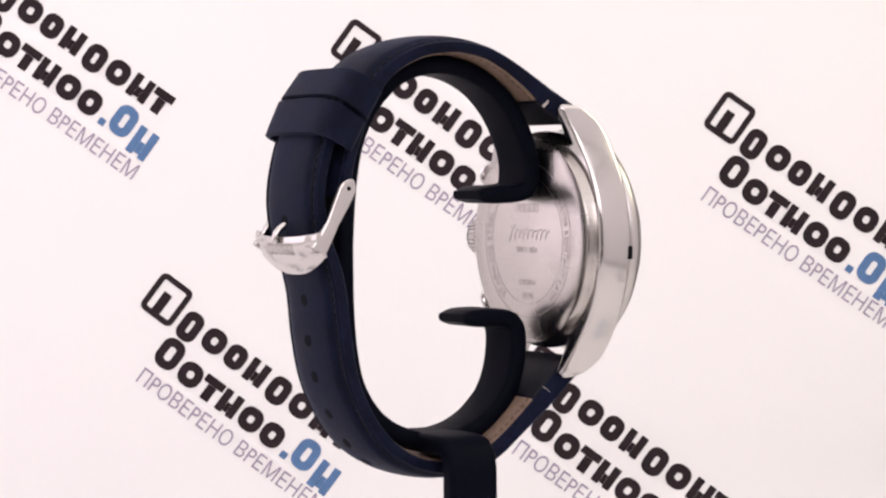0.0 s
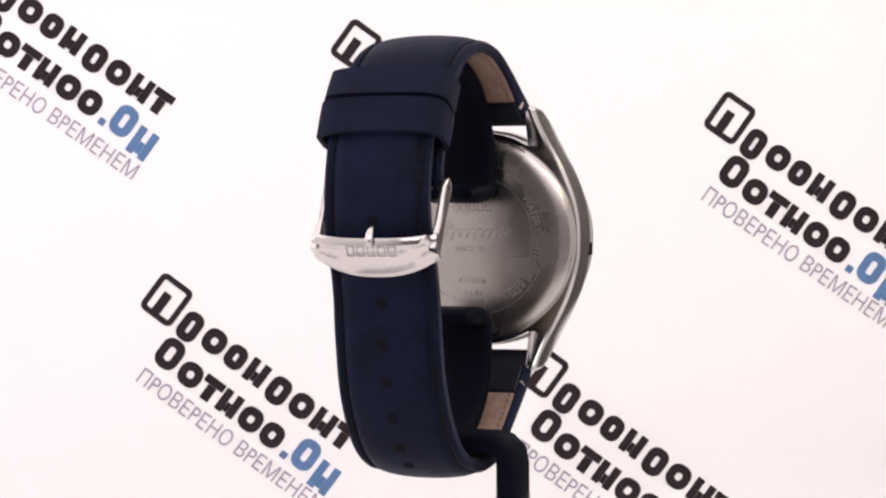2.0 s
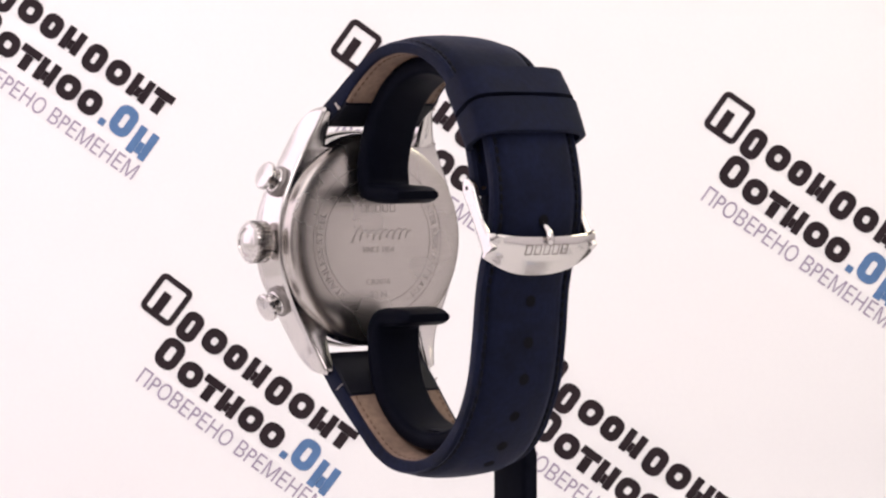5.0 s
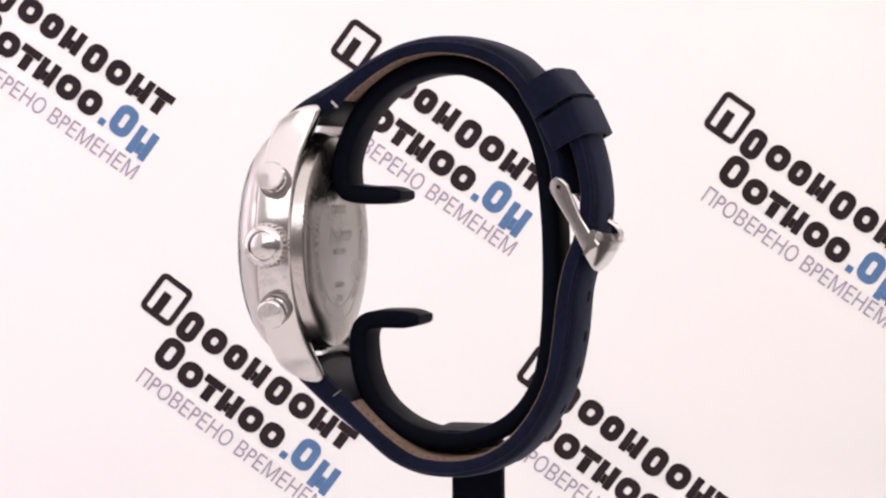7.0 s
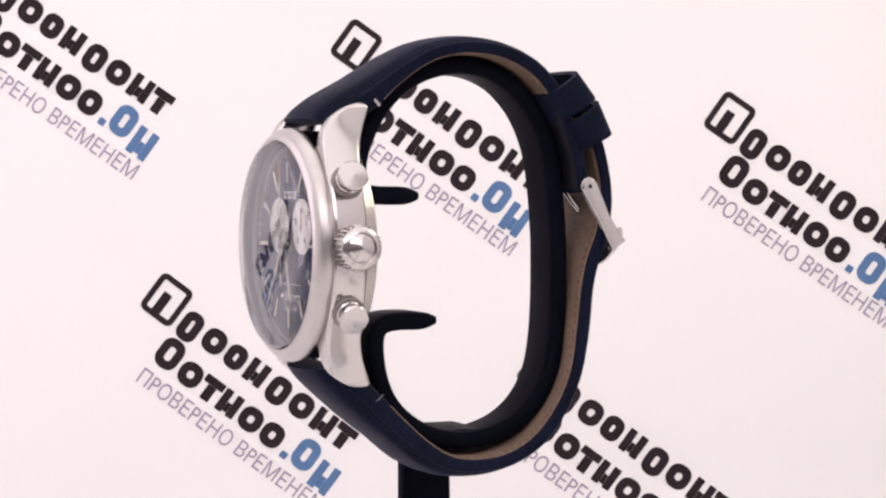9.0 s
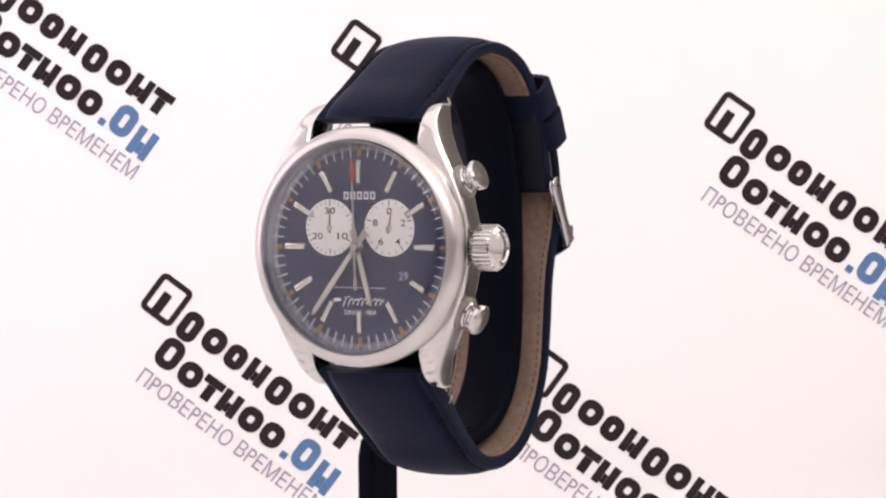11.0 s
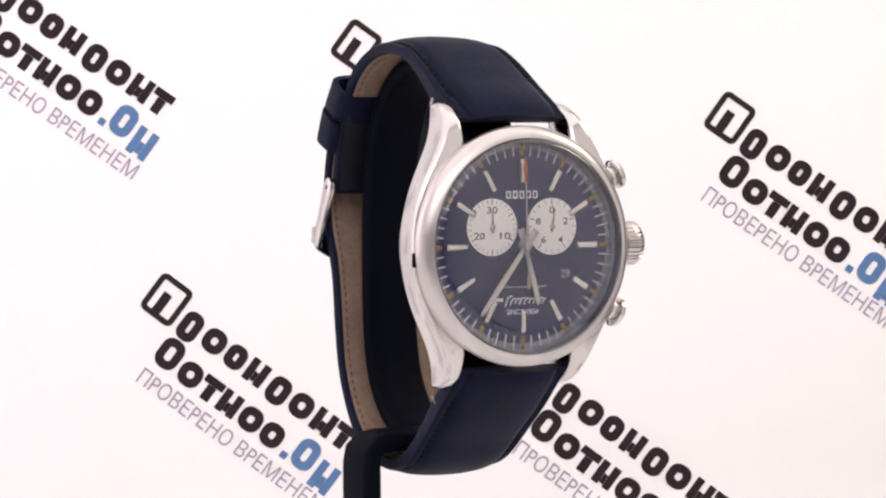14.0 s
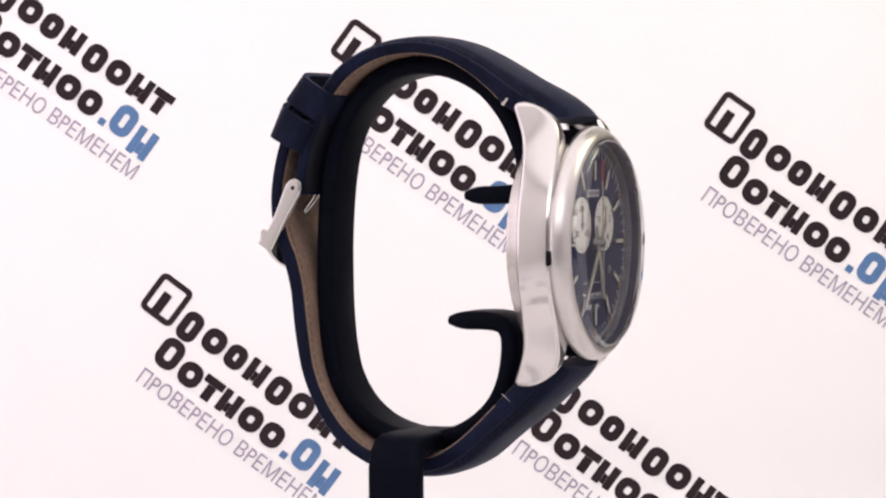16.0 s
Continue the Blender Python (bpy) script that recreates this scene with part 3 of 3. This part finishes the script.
lathe(bm, [(0.95, 0.4), (0.95, 1.0), (0.7, 1.7), (0.6, 2.2), (0, 2.3)], Matrix.Translation((0, DIAL_Y, 0)) @ AXIS_Y, 32)
part("pointer_hub", bm, SATIN, watch, smooth=30)
for sx, ang in ((-1, 0), (1, 10)):
    p = pointer("subdial_pointer", sx * 5.55, 3.1, ang, 0.2, [(-0.9, 0.16), (0, 0.24), (1.0, 0.13), (3.0, 0.07)], 0.12, AMBER if sx > 0 else DARK_STEEL, watch)
    bm = bmesh.new()
    lathe(bm, [(0.42, 0.1), (0.42, 0.42), (0.2, 0.5), (0, 0.5)], Matrix.Translation((sx * 5.55, DIAL_Y, 3.1)) @ AXIS_Y, 24)
    part("pointer_hub", bm, SATIN, p, smooth=30)

# ---- strap ----
UP_OUT = [(-26.3, 21.0), (-25.0, 22.6), (-22.2, 24.6), (-17.4, 27.2), (-13.2, 29.7), (-9.3, 31.9), (-5.5, 33.6), (-1.7, 34.5), (2.05, 34.8), (6.8, 34.4), (11.5, 33.0), (15.2, 30.9), (18.2, 27.6), (20.6, 22.6), (22.6, 17.8), (23.8, 13.5), (24.5, 9.6), (24.2, 8.2)]
UP_IN = [(-22.0, 20.1), (-20.6, 20.2), (-17.9, 21.5), (-15.0, 23.4), (-12.2, 26.0), (-8.4, 28.8), (-4.6, 30.8), (-0.8, 31.7), (2.0, 31.9), (6.6, 31.4), (10.4, 30.0), (13.6, 27.9), (16.2, 24.9), (18.4, 20.6), (20.0, 16.6), (21.1, 12.8), (21.5, 9.4), (21.7, 8.2)]
LOW_OUT = [(-26.1, -20.5), (-24.9, -22.4), (-22.0, -25.2), (-17.8, -28.9), (-12.6, -33.0), (-7.9, -36.85), (-3.1, -39.0), (1.6, -39.65), (6.4, -39.3), (11.1, -37.9), (15.9, -34.9), (19.7, -30.1), (22.9, -23.7), (24.6, -16.1), (25.4, -8.5), (26.6, -3.8), (28.2, 0.9), (29.0, 5.7), (28.8, 10.4), (27.9, 15.1), (26.5, 19.4), (24.6, 24.1), (23.0, 26.9)]
LOW_IN = [(-21.6, -19.8), (-19.9, -20.8), (-17.4, -22.8), (-14.6, -25.6), (-10.3, -29.8), (-6.6, -33.0), (-2.4, -35.6), (1.7, -36.4), (6.3, -36.15), (10.4, -34.8), (14.3, -32.0), (17.9, -27.3), (20.3, -21.7), (21.4, -15.2), (22.3, -8.1), (23.5, -2.9), (25.2, 1.4), (26.1, 5.9), (26.1, 9.8), (25.2, 14.2), (23.9, 18.2), (22.2, 22.4), (20.9, 25.1)]


class Strap:
    """A padded strap between an outer and an inner edge line."""

    def __init__(self, outer, inner, widths, n):
        self.o, self.i, self.n = spline([(a, b, 0) for a, b in outer], n), spline([(a, b, 0) for a, b in inner], n), n
        self.widths = widths

    def half(self, k):
        t = k / (self.n - 1)
        return float(np.interp(t, self.widths[0], self.widths[1])) / 2

    def at(self, k, x, f):
        """The point at row k (may be fractional), x across, f from the inner (0) to the outer line (1)."""
        k = min(max(k, 0), self.n - 1.001)
        a, t = int(k), k - int(k)
        p = self.i[a].lerp(self.i[a + 1], t).lerp(self.o[a].lerp(self.o[a + 1], t), f)
        return Vector((x, p.x, p.y))

    def crown(self, u):
        """How high the padded outer face stands at u, -1 to 1 across the width."""
        u = abs(u)
        return 0.62 if u > 0.97 else 0.74 if u > 0.9 else 0.66 if u > 0.79 else 0.76 + 0.36 * (1 - (u / 0.79) ** 2) ** 0.5

    def shell(self, f0, a, b, tip=False):
        bm = bmesh.new()
        us = [-1, -0.985, -0.94, -0.86, -0.80, -0.74, -0.62, -0.4, -0.15, 0.15, 0.4, 0.62, 0.74, 0.80, 0.86, 0.94, 0.985, 1]
        rings = []
        for k in range(a, b):
            h = self.half(k)
            if tip:
                e = self.n - 1 - k
                h *= min(1, 0.35 + 0.65 * math.sqrt(min(1, e / 8)))
            ring = [self.at(k, u * h, self.crown(u)) for u in us]
            ring += [self.at(k, u * h, f0 + (0.1 if abs(u) == 1 else 0)) for u in (1, 0.97, 0.5, 0, -0.5, -0.97, -1)]
            rings.append(ring)
        return loft(bm, rings)

    def lining(self, a, b, f1, inset=0.7):
        bm = bmesh.new()
        rings = []
        for k in range(a, b):
            h = self.half(k) - inset
            rings.append([self.at(k, x, f) for x, f in ((-h, 0.02), (-h * 0.97, -0.04), (-h * 0.5, -0.05), (h * 0.5, -0.05), (h * 0.97, -0.04), (h, 0.02), (h, f1), (-h, f1))])
        return loft(bm, rings)

    def stitches(self, a, b, u, f, pitch, mat_w=0.32, fill=0.66):
        """Short rounded stitches along both edges."""
        bm = bmesh.new()
        k = a
        while k < b:
            h = self.half(k) * u
            for sx in (-1, 1):
                p0, p1 = self.at(k, sx * h, f), self.at(k + pitch * fill, sx * h, f)
                d = (p1 - p0)
                up = (self.at(k, 0, 1) - self.at(k, 0, 0)).normalized()
                side = Vector((1, 0, 0))
                w = mat_w / 2
                rings = []
                for t, s in ((0, 0.4), (0.2, 1), (0.8, 1), (1, 0.4)):
                    c = p0 + d * t
                    rings.append([c + side * (w * s * cx) + up * (w * s * cu) for cx, cu in ((-1, -0.6), (1, -0.6), (0.7, 0.9), (-0.7, 0.9))])
                loft(bm, rings)
            k += pitch
        return bm


upper = Strap(UP_OUT, UP_IN, ((0, 0.12, 0.3, 1), (20.0, 20.4, 19.6, 18.6)), 110)
lower = Strap(LOW_OUT, LOW_IN, ((0, 0.08, 0.2, 0.6, 1), (20.0, 20.4, 19.4, 18.2, 17.8)), 190)
bm = upper.shell(0.03, 0, 110)
short = part("short_strap", bm, LEATHER, watch, "padded navy leather strap piece with navy edge stitching", smooth=50)
part("lining", upper.lining(16, 79, 0.27), LINING, short, "tan leather lining", smooth=40)
part("buckle_end_lining", upper.lining(78, 109, 0.27, 0.5), EDGE, short, smooth=40)
part("end_lining", upper.lining(0, 16, 0.31), EDGE, short, smooth=40)
part("stitching", upper.stitches(10, 100, 0.86, 0.69, 2.6, 0.6, 0.8), THREAD, short, "navy edge stitching")
part("lining_stitching", upper.stitches(16, 78, 0.85, -0.05, 2.6, 0.3), THREAD_BROWN, short)
bm = lower.shell(0.03, 0, 190, tip=True)
long_strap = part("long_strap", bm, LEATHER, watch, "padded navy leather strap piece with punched holes", smooth=50)
part("lining", lower.lining(20, 182, 0.31), LINING, long_strap, "tan leather lining", smooth=40)
part("end_lining", lower.lining(0, 20, 0.31), EDGE, long_strap, smooth=40)
part("stitching", lower.stitches(12, 184, 0.86, 0.69, 2.6, 0.6, 0.8), THREAD, long_strap, "navy edge stitching")
part("lining_stitching", lower.stitches(20, 180, 0.85, -0.05, 2.6, 0.3), THREAD_BROWN, long_strap)
# pale tack stitches across the strap ends
for s, k in ((upper, 13.0), (lower, 15.0)):
    for sx in (-1, 1):
        h = s.half(k)
        for f0, f1 in ((-0.03, 0.26),):
            bm = bmesh.new()
            p, q = s.at(k, sx * (h - 0.12), f0), s.at(k + 0.5, sx * (h - 0.02), f1)
            d = (q - p)
            loft(bm, [[p + d * t + Vector((0.18 * a, 0, 0)) + Vector((0, 0.14 * b, 0.14 * b)) for a, b in ((-1, -1), (1, -1), (1, 1), (-1, 1))] for t in (0, 0.5, 1)])
            part("tack_stitch", bm, THREAD_PALE, short if s is upper else long_strap, "pale tack stitch")


def row_near(s, z, y_min):
    return min((k for k in range(s.n) if s.o[k].x > y_min), key=lambda k: abs(s.o[k].y - z))


# punched holes as raised dark discs, their inner shade given by colour alone
for z in (-8.8, -15.3, -21.8, -27.9, -33.0, -36.4, 4.2):
    k = row_near(lower, z, 8.0)
    o = lower.at(k, 0, lower.crown(0))
    run = lower.at(k + 1, 0, 1) - lower.at(k - 1, 0, 1)
    up = Vector((0, -run.z, run.y)).normalized()
    up = up if up.dot(lower.at(k, 0, 1) - lower.at(k, 0, 0)) > 0 else -up
    bm = bmesh.new()
    lathe(bm, [(0.95, -0.2), (1.0, 0.05), (0.9, 0.07), (0.8, 0.04), (0, 0.04)], Matrix.Translation(o) @ up.to_track_quat("Z", "Y").to_matrix().to_4x4(), 20)
    part("hole_shade_disc", bm, DARK_MATT, long_strap, smooth=0)
for end, (y, z) in ((short, (-22.6, 21.4)), (long_strap, (-22.4, -21.2))):
    bm = bmesh.new()
    lathe(bm, [(0.01, -10.6), (0.6, -10.6), (0.6, 10.6), (0.01, 10.6)], Matrix.Translation((0, y, z)) @ Matrix.Rotation(radians(90), 4, "Y"), 16)
    part("spring_bar", bm, STEEL, end)


# ---- strap keepers ----
def keeper(corners, half):
    """A rounded band round both strap pieces; corners (y, z): inner top, outer top, outer foot, inner foot."""
    a, b, c_, d = [Vector((y, z, 0)) for y, z in corners]
    bm = bmesh.new()
    rings = []
    for q in range(48):
        an = 2 * math.pi * q / 48
        c, sn = math.cos(an), math.sin(an)
        u = half * math.copysign(abs(c) ** 0.36, c)
        t = 0.5 + 0.5 * math.copysign(abs(sn) ** 0.5, sn)
        bulge = 0.04 * (1 - (u / half) ** 2) if t > 0.5 else 0
        top, foot = a.lerp(b, t + bulge), d.lerp(c_, t + bulge)
        ui = u * (1 - 0.9 / half)
        ti = 0.5 + (t - 0.5) * 0.78
        top_i, foot_i = a.lerp(b, ti), d.lerp(c_, ti)
        rings.append([(u, top.x, top.y), (u * 1.004, top.lerp(foot, 0.5).x, top.lerp(foot, 0.5).y), (u, foot.x, foot.y), (ui, foot_i.x, foot_i.y), (ui, top_i.x, top_i.y)])
    return loft(bm, rings, closed=True)


part("keeper", keeper([(15.5, 24.9), (21.8, 29.1), (25.2, 24.8), (18.2, 20.4)], 10.8), LEATHER, watch, "navy leather strap keeper", smooth=50)
part("keeper", keeper([(18.9, 19.6), (25.7, 24.1), (28.2, 18.6), (21.4, 15.1)], 11.0), LEATHER, watch, "navy leather strap keeper", smooth=50)

# ---- buckle ----
buckle = tagged(new("buckle"), "polished steel pin buckle")
buckle.parent = watch
for sx in (-1, 1):
    pts = spline([(22.4, 10.9, 0), (23.0, 9.4, 0), (24.3, 6.8, 0), (25.8, 3.9, 0), (27.3, 1.2, 0), (28.6, -0.8, 0)], 26)
    bm = bmesh.new()
    rings = []
    for i, p in enumerate(pts):
        d = (pts[min(25, i + 1)] - pts[max(0, i - 1)]).normalized()
        nx = Vector((-d.y, d.x, 0))
        t = i / 25
        w = table(t, (0, 0.05, 0.13, 0.35, 0.6, 0.85, 1), (0.5, 1.2, 1.55, 1.35, 1.1, 1.3, 1.5))
        rings.append([(sx * 10.2 + a, p.x + nx.x * b, p.y + nx.y * b) for a, b in rounded(0, 0, 1.15, 2 * w, 0.35)])
    loft(bm, rings)
    arm_ = part("buckle_arm", bm, STEEL, buckle, smooth=60)
    # pivot hole as a proud dark disc with the shade in its colour
    bm = bmesh.new()
    lathe(bm, [(0.36, 10.3), (0.36, 10.81), (0, 10.81)], Matrix.Translation((0, 23.0, 9.4)) @ Matrix.Rotation(radians(90 * sx), 4, "Y"), 16)
    part("pivot_shade_disc", bm, DARK_MATT, arm_)
bm = bmesh.new()
rings = []
for i in range(41):
    u = -1 + 2 * i / 40
    x = 10.8 * u
    drop = -4.8 + 3.0 * abs(u) ** 2.4
    rise = 1.5 + 0.9 * abs(u) ** 3
    yo = 30.6 - 1.6 * abs(u) ** 3
    ring = []
    for k, (f, out) in enumerate(((0, 0.0), (0.08, 0.35), (0.3, 0.5), (0.6, 0.45), (0.9, 0.25), (1, -0.05), (0.97, -0.5), (0.6, -0.55), (0.3, -0.5), (0.04, -0.45))):
        z = rise + (drop - rise) * f
        y = yo - 0.2 - (max(0, 1.6 - z) ** 1.25) * 0.28 - max(0, z - 1.8) * 0.35 + out
        ring.append((x, y, z))
    rings.append(ring)
loft(bm, rings)
plate = part("buckle_plate", bm, STEEL, buckle, "curved polished steel buckle plate", smooth=50)
bm = bmesh.new()
wordmark_bars(bm, lambda x, z: Vector((-x, 30.6 - 0.2 - (max(0, 1.6 - (z - 0.6)) ** 1.25) * 0.28 + 0.52, z - 0.6)), 9.0, 1.7, 5, 0.16)
part("buckle_mark", bm, FAINT, plate, smooth=0)
bm = bmesh.new()
pin = spline([(23.0, 9.4, 0), (25.0, 6.6, 0), (27.2, 4.3, 0), (29.4, 3.3, 0), (30.7, 2.2, 0), (31.1, 0.8, 0), (30.9, 0.3, 0)], 24)
rings = []
for i, p in enumerate(pin):
    d = (pin[min(23, i + 1)] - pin[max(0, i - 1)]).normalized()
    nx = Vector((-d.y, d.x, 0))
    k = 0.6 if i in (0, 23) else 1
    rings.append([(0.7 * k * math.cos(a), p.x + nx.x * 0.55 * k * math.sin(a), p.y + nx.y * 0.55 * k * math.sin(a)) for a in [2 * math.pi * q / 12 for q in range(12)]])
loft(bm, rings)
part("buckle_pin", bm, STEEL, buckle, "steel buckle tongue", smooth=60)
bm = bmesh.new()
lathe(bm, [(0.01, -10.4), (0.55, -10.4), (0.55, 10.4), (0.01, 10.4)], Matrix.Translation((0, 23.0, 9.4)) @ Matrix.Rotation(radians(90), 4, "Y"), 16)
part("buckle_bar", bm, STEEL, buckle)

# ---- the turning of the stand and the watch on it ----
TURN = [(0.0, 3.2), (0.5, 2.4), (1.0, 2.3), (1.5, 2.9), (2.0, 3.1), (2.5, 2.2), (3.0, 1.0), (3.5, 0.7), (4.0, 1.0), (4.8, 0.9), (5.6, 0.5), (6.5, 0.3), (7.0, 0.7), (7.5, 0.9),
        (8.0, 0.9), (8.5, 0.9), (9.0, 0.9), (10.2, 0.6), (11.5, 0.3), (12.0, 0.7), (12.5, -0.2), (13.0, -1.0), (13.5, -1.1), (14.0, -0.8), (14.5, -0.8), (15.0, -0.9), (15.5, -1.0), (16.0, -0.9)]
RATE = 19.368


def sway(t):
    """The turntable runs slightly out of true at first."""
    return float(np.interp(t, (0, 4.0, 6.5), (-0.0009, -0.0009, 0.0)))


def motions():
    rows = [(t, pose(sway(t), 0, 0, 0, 0, (t - 12.5) * RATE + off)) for t, off in TURN]
    walk(stand, rows)
    walk(watch, rows)


motions()
